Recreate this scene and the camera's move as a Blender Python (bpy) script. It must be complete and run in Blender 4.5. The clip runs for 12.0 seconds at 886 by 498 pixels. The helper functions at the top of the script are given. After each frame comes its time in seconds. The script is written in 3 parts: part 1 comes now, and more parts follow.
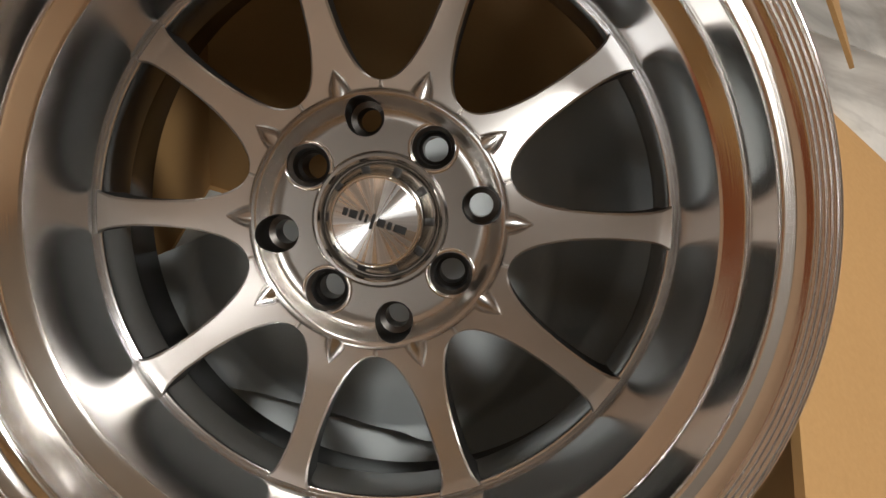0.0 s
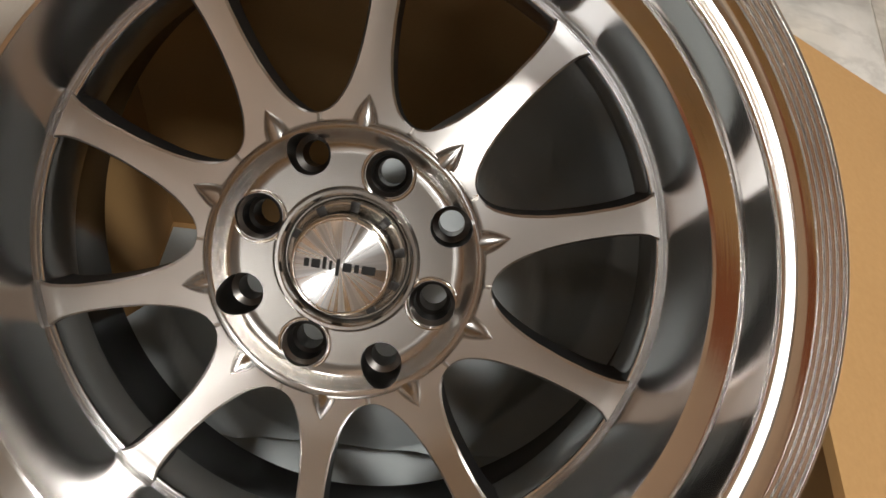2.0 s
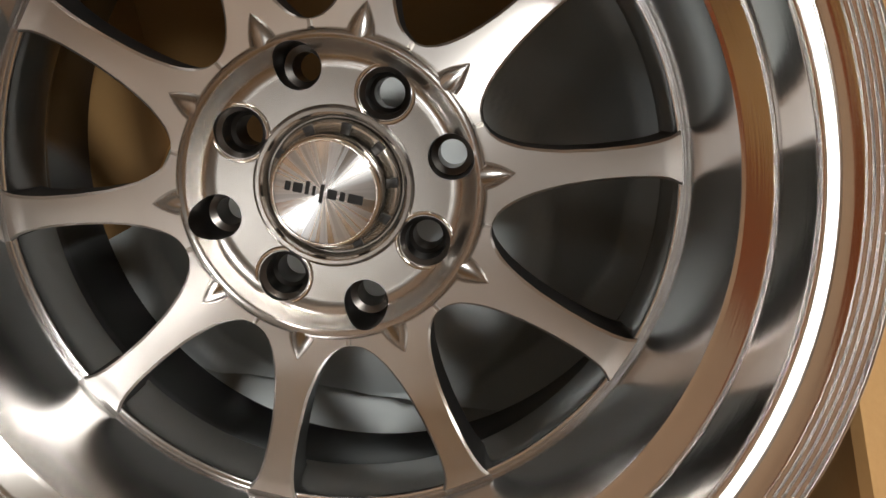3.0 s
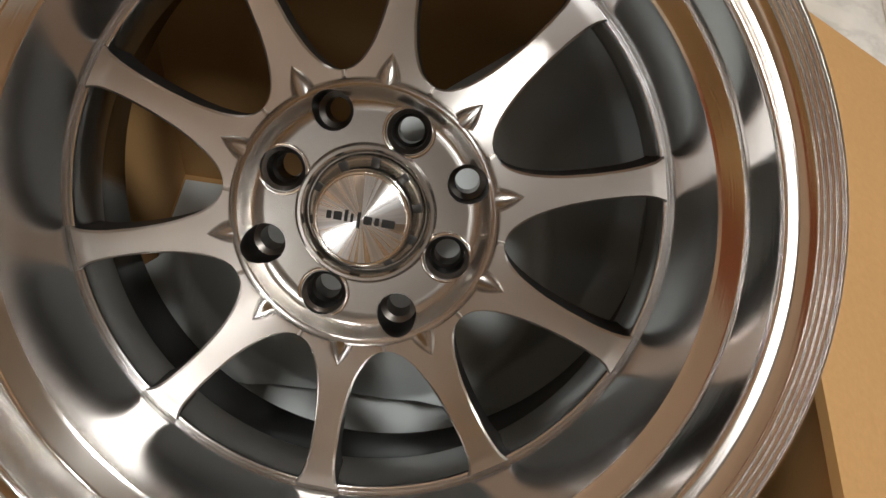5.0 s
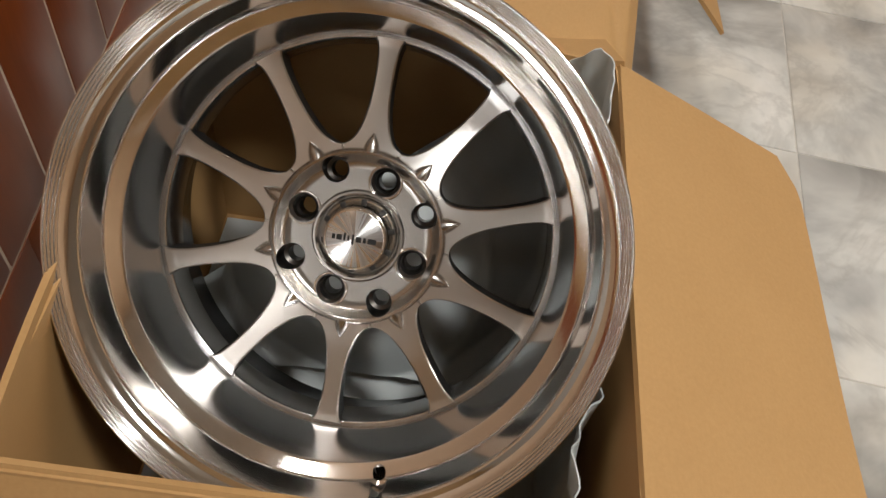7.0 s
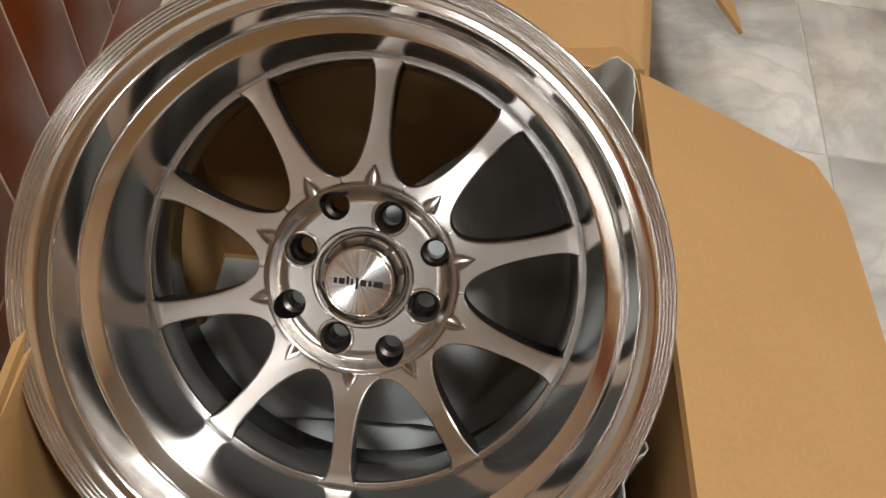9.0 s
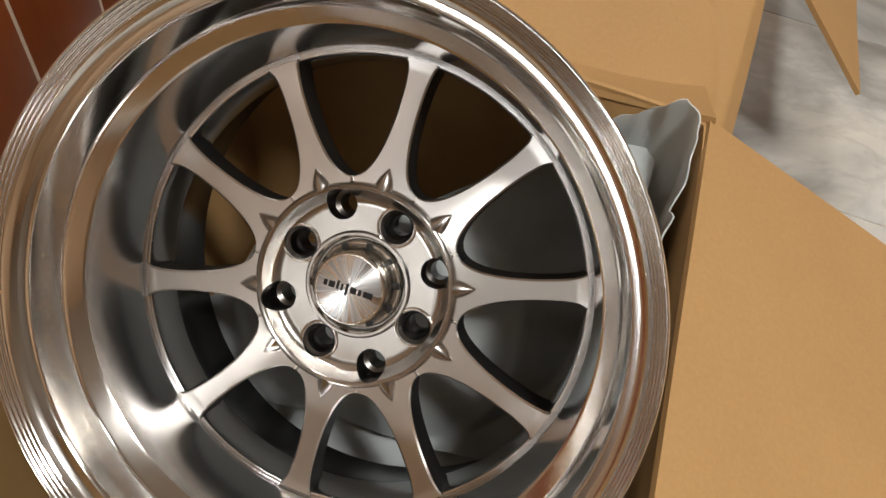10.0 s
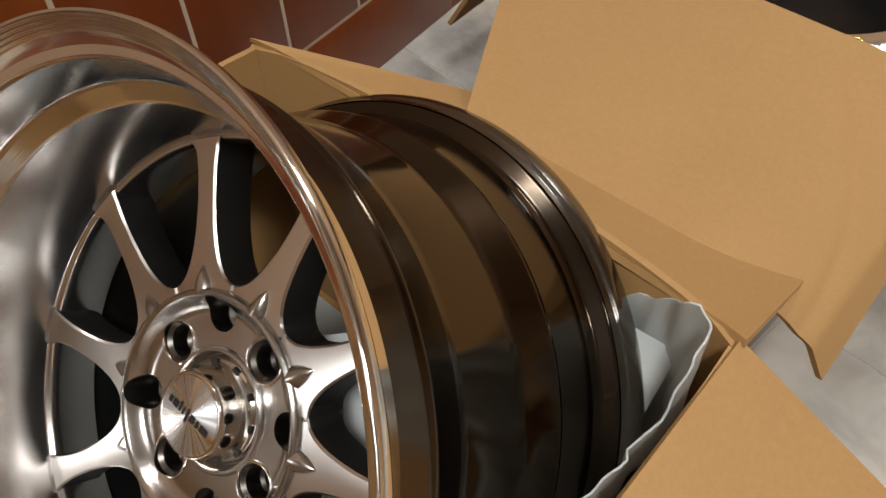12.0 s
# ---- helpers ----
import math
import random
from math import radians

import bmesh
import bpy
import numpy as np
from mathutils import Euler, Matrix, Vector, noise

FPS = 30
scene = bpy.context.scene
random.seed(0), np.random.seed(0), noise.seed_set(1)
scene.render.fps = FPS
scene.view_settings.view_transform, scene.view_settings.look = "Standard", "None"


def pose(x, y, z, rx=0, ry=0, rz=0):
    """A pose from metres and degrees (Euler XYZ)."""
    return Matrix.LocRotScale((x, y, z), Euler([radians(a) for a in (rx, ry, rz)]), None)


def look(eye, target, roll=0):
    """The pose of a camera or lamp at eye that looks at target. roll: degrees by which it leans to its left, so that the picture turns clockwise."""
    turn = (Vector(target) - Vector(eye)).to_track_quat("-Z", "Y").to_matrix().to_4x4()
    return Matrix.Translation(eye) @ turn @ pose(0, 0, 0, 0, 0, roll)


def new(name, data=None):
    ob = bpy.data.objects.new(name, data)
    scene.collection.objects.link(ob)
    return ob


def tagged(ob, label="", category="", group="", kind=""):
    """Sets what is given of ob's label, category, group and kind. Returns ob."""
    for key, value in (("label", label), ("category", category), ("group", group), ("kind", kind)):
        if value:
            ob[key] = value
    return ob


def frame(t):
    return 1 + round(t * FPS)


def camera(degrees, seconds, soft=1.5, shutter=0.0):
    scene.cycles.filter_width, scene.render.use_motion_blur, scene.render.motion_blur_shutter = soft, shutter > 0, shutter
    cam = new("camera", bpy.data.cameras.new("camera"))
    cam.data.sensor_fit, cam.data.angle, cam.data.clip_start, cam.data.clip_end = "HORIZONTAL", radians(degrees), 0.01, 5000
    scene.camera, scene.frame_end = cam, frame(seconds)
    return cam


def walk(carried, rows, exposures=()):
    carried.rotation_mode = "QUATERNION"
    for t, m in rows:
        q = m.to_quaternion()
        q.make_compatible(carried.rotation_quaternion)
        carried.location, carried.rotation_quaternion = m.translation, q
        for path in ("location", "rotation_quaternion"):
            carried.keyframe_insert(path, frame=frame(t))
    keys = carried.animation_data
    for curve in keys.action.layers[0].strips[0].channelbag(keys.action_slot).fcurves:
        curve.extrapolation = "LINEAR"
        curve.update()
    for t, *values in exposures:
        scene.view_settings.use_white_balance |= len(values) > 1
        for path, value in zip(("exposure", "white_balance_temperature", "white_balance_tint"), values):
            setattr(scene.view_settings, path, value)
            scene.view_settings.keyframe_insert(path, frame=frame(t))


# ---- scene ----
EXPOSURE = 0.0
cam = camera(57.25, 12.0, soft=1.5)
walk(cam, [
    (0.0, pose(0.0207, -0.2820, 0.5973, 39.33, -11.75, 12.65)),
    (0.5, pose(0.0204, -0.2807, 0.6203, 42.26, -6.89, 6.59)),
    (1.0, pose(0.0276, -0.2762, 0.6172, 44.26, -3.64, 3.74)),
    (1.5, pose(0.0237, -0.2482, 0.6102, 41.77, -2.73, 4.17)),
    (2.0, pose(0.0243, -0.2278, 0.5992, 37.01, -5.72, 4.47)),
    (2.5, pose(0.0391, -0.2174, 0.5903, 37.11, -4.61, 7.20)),
    (3.0, pose(0.0389, -0.2090, 0.5639, 33.10, -6.43, 8.16)),
    (3.5, pose(0.0327, -0.1988, 0.5553, 33.57, -7.92, 11.73)),
    (5.5, pose(0.0102, -0.2913, 0.6734, 34.64, -6.80, 4.18)),
    (6.0, pose(0.0268, -0.3555, 0.7541, 37.49, -6.01, 4.80)),
    (6.5, pose(0.0463, -0.3897, 0.7865, 37.14, -5.98, 5.52)),
    (8.5, pose(0.0273, -0.3677, 0.7672, 37.84, -5.14, 5.42)),
    (9.0, pose(0.0407, -0.3357, 0.7461, 38.31, -3.56, 3.62)),
    (9.5, pose(0.0560, -0.3084, 0.7489, 37.77, -3.21, 3.47)),
    (10.0, pose(0.1047, -0.2817, 0.7315, 36.77, -4.56, 17.07)),
    (10.5, pose(0.1828, -0.2254, 0.7518, 36.35, -6.95, 28.00)),
    (11.0, pose(0.1970, -0.1868, 0.7419, 38.22, -4.97, 29.81)),
    (11.5, pose(0.2187, -0.1338, 0.7190, 38.44, -3.09, 35.88)),
    (12.0, pose(0.2393, -0.0529, 0.6875, 38.07, 0.97, 41.29)),
], exposures=[(0.0, EXPOSURE), (12.0, EXPOSURE)])

WHEEL = pose(-0.0112, 0.0183, 0.2570, 46.12, -3.54, -0.02)  # wheel frame: z along the axle, towards the face
BOX_W, BOX_D, BOX_H = 0.411, 0.453, 0.302

# ---------------------------------------------------------------- light
world = bpy.data.worlds.new("room_air")
scene.world = world
world.use_nodes = True
world.node_tree.nodes["Background"].inputs[0].default_value = (0.9, 0.8, 0.7, 1)
world.node_tree.nodes["Background"].inputs[1].default_value = 0.012


def ceiling_light(x, y, z, sx, sy, watts, colour):
    lamp = bpy.data.lights.new("ceiling_lamp", "AREA")
    lamp.shape, lamp.size, lamp.size_y, lamp.energy, lamp.color = "RECTANGLE", sx, sy, watts, colour
    ob = new("ceiling_lamp", lamp)
    ob.location = (x, y, z)
    return ob


WARM = (1.0, 0.975, 0.935)
ceiling_light(0.95, -0.75, 2.56, 0.35, 0.35, 48, WARM)
ceiling_light(2.2, 1.2, 2.56, 0.35, 0.35, 10, WARM)
# unseen, added so the hub and lower-left spokes catch light
ceiling_light(-1.15, -3.75, 2.56, 0.60, 0.60, 6, WARM)
# unseen, added to brighten the bottom of the lip
ceiling_light(-0.30, 0.80, 2.56, 0.50, 0.50, 16, WARM)
# unseen, added to whiten the second wheel's silver lip
ceiling_light(-0.1, 4.0, 2.56, 0.60, 0.60, 26, WARM)
# unseen daylight in a south opening, added for highlights on the spokes and lip
day = bpy.data.lights.new("window_daylight", "AREA")
day.shape, day.size, day.size_y, day.energy, day.color = "RECTANGLE", 1.2, 0.6, 26, (0.94, 0.975, 1.0)
new("window_daylight", day).matrix_basis = look((-1.90, -4.40, 1.75), (-1.90, 0.0, 1.75))

# ---------------------------------------------------------------- materials


def material(name):
    m = bpy.data.materials.new(name)
    m.use_nodes = True
    t = m.node_tree
    return m, t, t.nodes["Principled BSDF"]


def node(t, kind, **values):
    n = t.nodes.new(kind)
    for key, value in values.items():
        if key in n.inputs:
            n.inputs[key].default_value = value
    return n


def coords(t, scale=(1, 1, 1)):
    c = t.nodes.new("ShaderNodeTexCoord")
    mp = t.nodes.new("ShaderNodeMapping")
    mp.inputs["Scale"].default_value = scale
    t.links.new(c.outputs["Object"], mp.inputs["Vector"])
    return mp.outputs[0]


def noise_tex(t, vec, scale, detail=6.0, rough=0.6, distort=0.0):
    n = node(t, "ShaderNodeTexNoise", Scale=scale, Detail=detail, Roughness=rough, Distortion=distort)
    t.links.new(vec, n.inputs["Vector"])
    return n.outputs[0]


def ramp(t, fac, *stops):
    r = t.nodes.new("ShaderNodeValToRGB")
    while len(r.color_ramp.elements) < len(stops):
        r.color_ramp.elements.new(0.5)
    for e, (p, c) in zip(r.color_ramp.elements, stops):
        e.position, e.color = p, (*c, 1) if len(c) == 3 else c
    t.links.new(fac, r.inputs[0])
    return r.outputs[0]


def mixed(t, fac, a, b, how="MIX"):
    m = t.nodes.new("ShaderNodeMix")
    m.data_type, m.blend_type = "RGBA", how
    for value, i in ((fac, 0), (a, 6), (b, 7)):
        if isinstance(value, (float, int)):
            m.inputs[i].default_value = value
        elif isinstance(value, tuple):
            m.inputs[i].default_value = (*value, 1)
        else:
            t.links.new(value, m.inputs[i])
    return m.outputs[2]


def bumped(t, b, height, strength, distance):
    n = node(t, "ShaderNodeBump", Strength=strength, Distance=distance)
    t.links.new(height, n.inputs["Height"])
    t.links.new(n.outputs[0], b.inputs["Normal"])


def grey(v):
    return (v, v, v)


def make_cardboard():
    m, t, b = material("cardboard")
    v = coords(t)
    big = noise_tex(t, v, 5, 4, 0.6)
    fibre = noise_tex(t, coords(t, (40, 40, 400)), 6, 5, 0.7)
    col = ramp(t, big, (0.3, (0.43, 0.252, 0.092)), (0.7, (0.49, 0.293, 0.112)))
    col = mixed(t, 0.25, col, ramp(t, fibre, (0.3, (0.36, 0.195, 0.075)), (0.7, (0.56, 0.34, 0.15))))
    info = t.nodes.new("ShaderNodeObjectInfo")
    col = mixed(t, 0.12, col, ramp(t, info.outputs["Random"], (0, (0.42, 0.24, 0.10)), (1, (0.6, 0.38, 0.17))))
    t.links.new(col, b.inputs["Base Color"])
    b.inputs["Roughness"].default_value = 0.72
    flute = node(t, "ShaderNodeTexWave", Scale=45.0, Distortion=0.6)
    t.links.new(v, flute.inputs["Vector"])
    bumped(t, b, mixed(t, 0.75, flute.outputs[0], fibre), 0.05, 0.002)
    return m


def make_marble():
    m, t, b = material("grey_marble_tile")
    c = t.nodes.new("ShaderNodeTexCoord")
    info = t.nodes.new("ShaderNodeObjectInfo")
    add = t.nodes.new("ShaderNodeVectorMath")
    add.operation = "MULTIPLY_ADD"
    t.links.new(info.outputs["Random"], add.inputs[0])
    add.inputs[1].default_value = (7, 13, 3)
    t.links.new(c.outputs["Object"], add.inputs[2])
    v = add.outputs[0]
    cloud = noise_tex(t, v, 4.2, 5, 0.55, 0.6)
    patch = noise_tex(t, v, 3.0, 3, 0.5, 0.4)
    vein = noise_tex(t, v, 3.2, 5, 0.6, 1.4)
    col = ramp(t, cloud, (0.32, (0.25, 0.25, 0.235)), (0.44, (0.44, 0.44, 0.42)), (0.55, (0.62, 0.62, 0.585)), (0.68, (0.78, 0.77, 0.73)))
    col = mixed(t, ramp(t, patch, (0.54, grey(0)), (0.66, grey(0.55))), col, (0.78, 0.73, 0.63))
    col = mixed(t, ramp(t, vein, (0.45, grey(0)), (0.497, grey(0.22)), (0.55, grey(0))), col, (0.20, 0.185, 0.165))
    t.links.new(col, b.inputs["Base Color"])
    b.inputs["Roughness"].default_value = 0.22
    t.links.new(ramp(t, cloud, (0.2, grey(0.26)), (0.8, grey(0.42))), b.inputs["Roughness"])
    return m


def make_plain(name, a, c, rough, scale=8.0, metal=0.0, bump=0.0):
    m, t, b = material(name)
    n = noise_tex(t, coords(t), scale, 6, 0.6)
    t.links.new(ramp(t, n, (0.3, a), (0.7, c)), b.inputs["Base Color"])
    b.inputs["Roughness"].default_value, b.inputs["Metallic"].default_value = rough, metal
    if bump:
        bumped(t, b, noise_tex(t, coords(t), scale * 8, 4, 0.6), bump, 0.001)
    return m


def make_metal(name, colour, rough, aniso=0.0, grooves=0.0, pitch=900.0, coat=0.0, metal=1.0):
    """Lathe-turned metal: fine rings round the axle, in the wheel's own frame."""
    m, t, b = material(name)
    c = t.nodes.new("ShaderNodeTexCoord")
    v = c.outputs["Object"]
    smear = noise_tex(t, v, 18, 5, 0.6)
    fine = noise_tex(t, v, 260, 3, 0.6)
    col = mixed(t, ramp(t, smear, (0.35, grey(0)), (0.75, grey(0.5))), colour, tuple(x * 0.84 for x in colour))
    t.links.new(col, b.inputs["Base Color"])
    b.inputs["Metallic"].default_value = metal
    r = t.nodes.new("ShaderNodeMath")
    r.operation = "MULTIPLY_ADD"
    t.links.new(smear, r.inputs[0])
    r.inputs[1].default_value, r.inputs[2].default_value = rough * 0.6, rough * 0.7
    t.links.new(r.outputs[0], b.inputs["Roughness"])
    if aniso:
        sp = t.nodes.new("ShaderNodeSeparateXYZ")
        t.links.new(v, sp.inputs[0])
        neg = t.nodes.new("ShaderNodeMath")
        neg.operation = "MULTIPLY"
        neg.inputs[1].default_value = -1.0
        t.links.new(sp.outputs[1], neg.inputs[0])
        around = t.nodes.new("ShaderNodeCombineXYZ")
        t.links.new(neg.outputs[0], around.inputs[0])
        t.links.new(sp.outputs[0], around.inputs[1])
        tw = t.nodes.new("ShaderNodeVectorTransform")
        tw.vector_type, tw.convert_from, tw.convert_to = "VECTOR", "OBJECT", "WORLD"
        t.links.new(around.outputs[0], tw.inputs[0])
        unit = t.nodes.new("ShaderNodeVectorMath")
        unit.operation = "NORMALIZE"
        t.links.new(tw.outputs[0], unit.inputs[0])
        t.links.new(unit.outputs[0], b.inputs["Tangent"])
        b.inputs["Anisotropic"].default_value = aniso
        b.inputs["Anisotropic Rotation"].default_value = 0.25
    if grooves:
        sep = t.nodes.new("ShaderNodeSeparateXYZ")
        t.links.new(v, sep.inputs[0])
        flat = t.nodes.new("ShaderNodeCombineXYZ")
        t.links.new(sep.outputs[0], flat.inputs[0])
        t.links.new(sep.outputs[1], flat.inputs[1])
        ln = t.nodes.new("ShaderNodeVectorMath")
        ln.operation = "LENGTH"
        t.links.new(flat.outputs[0], ln.inputs[0])
        w = t.nodes.new("ShaderNodeMath")
        w.operation = "MULTIPLY"
        t.links.new(ln.outputs["Value"], w.inputs[0])
        w.inputs[1].default_value = pitch
        n = t.nodes.new("ShaderNodeTexNoise")
        n.noise_dimensions = "1D"
        n.inputs["Scale"].default_value, n.inputs["Detail"].default_value = 1.0, 2.0
        t.links.new(w.outputs[0], n.inputs["W"])
        bumped(t, b, n.outputs[0], grooves, 0.0004)
    b.inputs["Coat Weight"].default_value = coat
    b.inputs["Coat Roughness"].default_value = 0.06
    return m


def make_foam():
    m, t, b = material("foam_sheet")
    v = coords(t)
    n = noise_tex(t, v, 25, 5, 0.6)
    t.links.new(ramp(t, n, (0.3, (0.80, 0.86, 0.87)), (0.7, (0.87, 0.92, 0.92))), b.inputs["Base Color"])
    b.inputs["Roughness"].default_value = 0.34
    b.inputs["Specular IOR Level"].default_value = 0.8
    tr = t.nodes.new("ShaderNodeBsdfTranslucent")
    tr.inputs[0].default_value = (0.80, 0.82, 0.82, 1)
    mx = t.nodes.new("ShaderNodeMixShader")
    mx.inputs[0].default_value = 0.42
    t.links.new(b.outputs[0], mx.inputs[1])
    t.links.new(tr.outputs[0], mx.inputs[2])
    t.links.new(mx.outputs[0], t.nodes["Material Output"].inputs[0])
    bumped(t, b, noise_tex(t, v, 60, 4, 0.6), 0.25, 0.003)
    return m


def make_panel_tile():
    m, t, b = material("red_brown_glazed_tile")
    v = coords(t, (1, 1, 0.25))
    n = noise_tex(t, v, 22, 6, 0.65, 0.4)
    info = t.nodes.new("ShaderNodeObjectInfo")
    col = ramp(t, n, (0.3, (0.155, 0.032, 0.006)), (0.7, (0.24, 0.058, 0.012)))
    col = mixed(t, 0.3, col, ramp(t, info.outputs["Random"], (0, (0.13, 0.028, 0.006)), (1, (0.27, 0.07, 0.016))))
    t.links.new(col, b.inputs["Base Color"])
    b.inputs["Roughness"].default_value = 0.3
    bumped(t, b, n, 0.1, 0.002)
    return m


CARD = make_cardboard()
MARBLE = make_marble()
GROUT = make_plain("cream_grout", (0.60, 0.50, 0.38), (0.70, 0.60, 0.48), 0.85, 60)
FLOOR_JOINT = make_plain("pale_floor_joint", (0.50, 0.48, 0.44), (0.62, 0.60, 0.55), 0.8, 40)
PANEL = make_panel_tile()
PAINT = make_plain("tan_wall_paint", (0.60, 0.41, 0.255), (0.66, 0.455, 0.285), 0.8, 3)
TAN = make_plain("brown_wall_panel", (0.44, 0.30, 0.20), (0.50, 0.35, 0.235), 0.7, 3)
CEIL = make_plain("ceiling_paint", (0.36, 0.32, 0.275), (0.42, 0.37, 0.32), 0.85, 3)
POLISHED = make_metal("polished_aluminium", (0.87, 0.85, 0.82), 0.11, 0.35, 0.03, 1500)
BARREL = make_metal("turned_dark_barrel", (0.72, 0.715, 0.71), 0.19, 0.5, 0.03, 1500)
MACHINED = make_metal("machined_face", (0.80, 0.775, 0.745), 0.30, 0.94, 0.08, 2600)
HUBMETAL = make_metal("satin_hub", (0.50, 0.485, 0.465), 0.23, 0.0)
DARKSIDE = make_plain("dark_painted_side", (0.010, 0.010, 0.010), (0.02, 0.019, 0.018), 0.45, 30)
BRONZE = make_metal("gloss_dark_outer_barrel", (0.085, 0.070, 0.054), 0.14, 0.0)
FLANGE_SHEEN = make_metal("flange_sheen_metal", (0.26, 0.25, 0.235), 0.17, 0.0)
CHROME = make_metal("chrome_cap", (0.80, 0.77, 0.72), 0.10, 0.0)
SPUN = make_metal("spun_cap_face", (0.84, 0.81, 0.77), 0.24, 0.9)


def glint_rays(m):
    """Sunburst glints put into the colour and roughness, which change with the angle round the axle."""
    t = m.node_tree
    b = t.nodes["Principled BSDF"]
    c = t.nodes.new("ShaderNodeTexCoord")
    sp = t.nodes.new("ShaderNodeSeparateXYZ")
    t.links.new(c.outputs["Object"], sp.inputs[0])
    at = t.nodes.new("ShaderNodeMath")
    at.operation = "ARCTAN2"
    t.links.new(sp.outputs[1], at.inputs[0])
    t.links.new(sp.outputs[0], at.inputs[1])
    n = t.nodes.new("ShaderNodeTexNoise")
    n.noise_dimensions = "1D"
    n.inputs["Scale"].default_value, n.inputs["Detail"].default_value = 3.2, 3.0
    t.links.new(at.outputs[0], n.inputs["W"])
    t.links.new(ramp(t, n.outputs[0], (0.38, grey(0.16)), (0.62, grey(0.42))), b.inputs["Roughness"])
    t.links.new(ramp(t, n.outputs[0], (0.38, grey(0.92)), (0.62, grey(0.62))), b.inputs["Base Color"])


glint_rays(SPUN)
# darker than the hub metal: the shade inside the bolt holes, as colour
HOLE_SHADE = make_metal("shaded_hole_wall", (0.16, 0.15, 0.14), 0.3, 0.0)
INK = make_plain("black_raised_mark", (0.008, 0.008, 0.008), (0.014, 0.014, 0.014), 0.75, 50)
GOLD = make_plain("gold_bolt", (0.75, 0.55, 0.12), (0.82, 0.62, 0.18), 0.25, 50, 1.0)
GLOSSBLACK = make_plain("gloss_black_barrel", (0.006, 0.006, 0.007), (0.012, 0.012, 0.013), 0.18, 20)
FOAM = make_foam()

# ---------------------------------------------------------------- mesh helpers


def link_mesh(name, bm, mats, angle=35.0):
    me = bpy.data.meshes.new(name)
    bmesh.ops.recalc_face_normals(bm, faces=bm.faces)
    bm.to_mesh(me)
    bm.free()
    for m in mats if isinstance(mats, (list, tuple)) else (mats,):
        me.materials.append(m)
    me.shade_smooth()
    me.set_sharp_from_angle(angle=radians(angle))
    return new(name, me)


def part(name, bm, mats, parent, label="", angle=35.0):
    ob = link_mesh(name, bm, mats, angle)
    ob.parent = parent
    if label:
        tagged(ob, label)
    return ob


def thing(name, m, label, category, group="", kind=""):
    ob = new(name)
    ob.empty_display_size = 0.05
    ob.matrix_basis = m
    return tagged(ob, label, category, group, kind)


def lathe(profile, segs=128, closed=False):
    """A solid of revolution round z from (radius, z) pairs."""
    bm = bmesh.new()
    rings = []
    for r, z in profile:
        if r < 1e-6:
            rings.append([bm.verts.new((0, 0, z))])
        else:
            rings.append([bm.verts.new((r * math.cos(2 * math.pi * i / segs), r * math.sin(2 * math.pi * i / segs), z)) for i in range(segs)])
    pairs = list(zip(rings, rings[1:]))
    if closed:
        pairs.append((rings[-1], rings[0]))
    for p, q in pairs:
        for i in range(segs):
            j = (i + 1) % segs
            if len(p) == 1 and len(q) == 1:
                continue
            if len(p) == 1:
                bm.faces.new((p[0], q[i], q[j]))
            elif len(q) == 1:
                bm.faces.new((p[i], q[0], p[j]))
            else:
                bm.faces.new((p[i], q[i], q[j], p[j]))
    return bm


def rounded(points, radius, steps=3):
    """Round the inner corners of a (r, z) polyline."""
    out = [points[0]]
    for a, b, c in zip(points, points[1:], points[2:]):
        a, b, c = Vector(a), Vector(b), Vector(c)
        d = min(radius, (a - b).length * 0.45, (c - b).length * 0.45)
        p, q = b + (a - b).normalized() * d, b + (c - b).normalized() * d
        for k in range(steps + 1):
            s = k / steps
            out.append(tuple((1 - s) ** 2 * p + 2 * s * (1 - s) * b + s * s * q))
    out.append(points[-1])
    return out


def block(lo, hi, bevel=0.0):
    bm = bmesh.new()
    bmesh.ops.create_cube(bm, size=1)
    for v in bm.verts:
        v.co = Vector([(a + b) / 2 + c * (b - a) for a, b, c in zip(lo, hi, v.co)])
    if bevel:
        bmesh.ops.bevel(bm, geom=bm.edges[:], offset=bevel, segments=2, affect="EDGES", profile=0.5)
    return bm


def cut(ob, cutters):
    """Subtract the cutters from ob for good."""
    for c in cutters:
        mod = ob.modifiers.new("cut", "BOOLEAN")
        mod.operation, mod.solver, mod.object, mod.material_mode = "DIFFERENCE", "EXACT", c, "TRANSFER"
    me = bpy.data.meshes.new_from_object(ob.evaluated_get(bpy.context.evaluated_depsgraph_get()))
    ob.modifiers.clear()
    ob.data = me
    me.set_sharp_from_angle(angle=radians(35))
    for c in cutters:
        bpy.data.objects.remove(c)


def sheet(nu, nv, where, thick=0.0):
    """A bent sheet from where(u, v), u and v in 0..1, made solid by thick along its normals."""
    bm = bmesh.new()
    g = [[bm.verts.new(where(i / nu, j / nv)) for j in range(nv + 1)] for i in range(nu + 1)]
    for i in range(nu):
        for j in range(nv):
            bm.faces.new((g[i][j], g[i + 1][j], g[i + 1][j + 1], g[i][j + 1]))
    if thick:
        bmesh.ops.recalc_face_normals(bm, faces=bm.faces)
        bmesh.ops.solidify(bm, geom=bm.faces[:], thickness=thick)
    return bm


# ---------------------------------------------------------------- the room
EAST, SOUTH, NORTH, TOP, WEST = 3.2, -4.3, 5.0, 2.6, -3.4


def structure(name, lo, hi, mat, label, category):
    return tagged(link_mesh(name, block(lo, hi), mat), label, category, kind="structure")


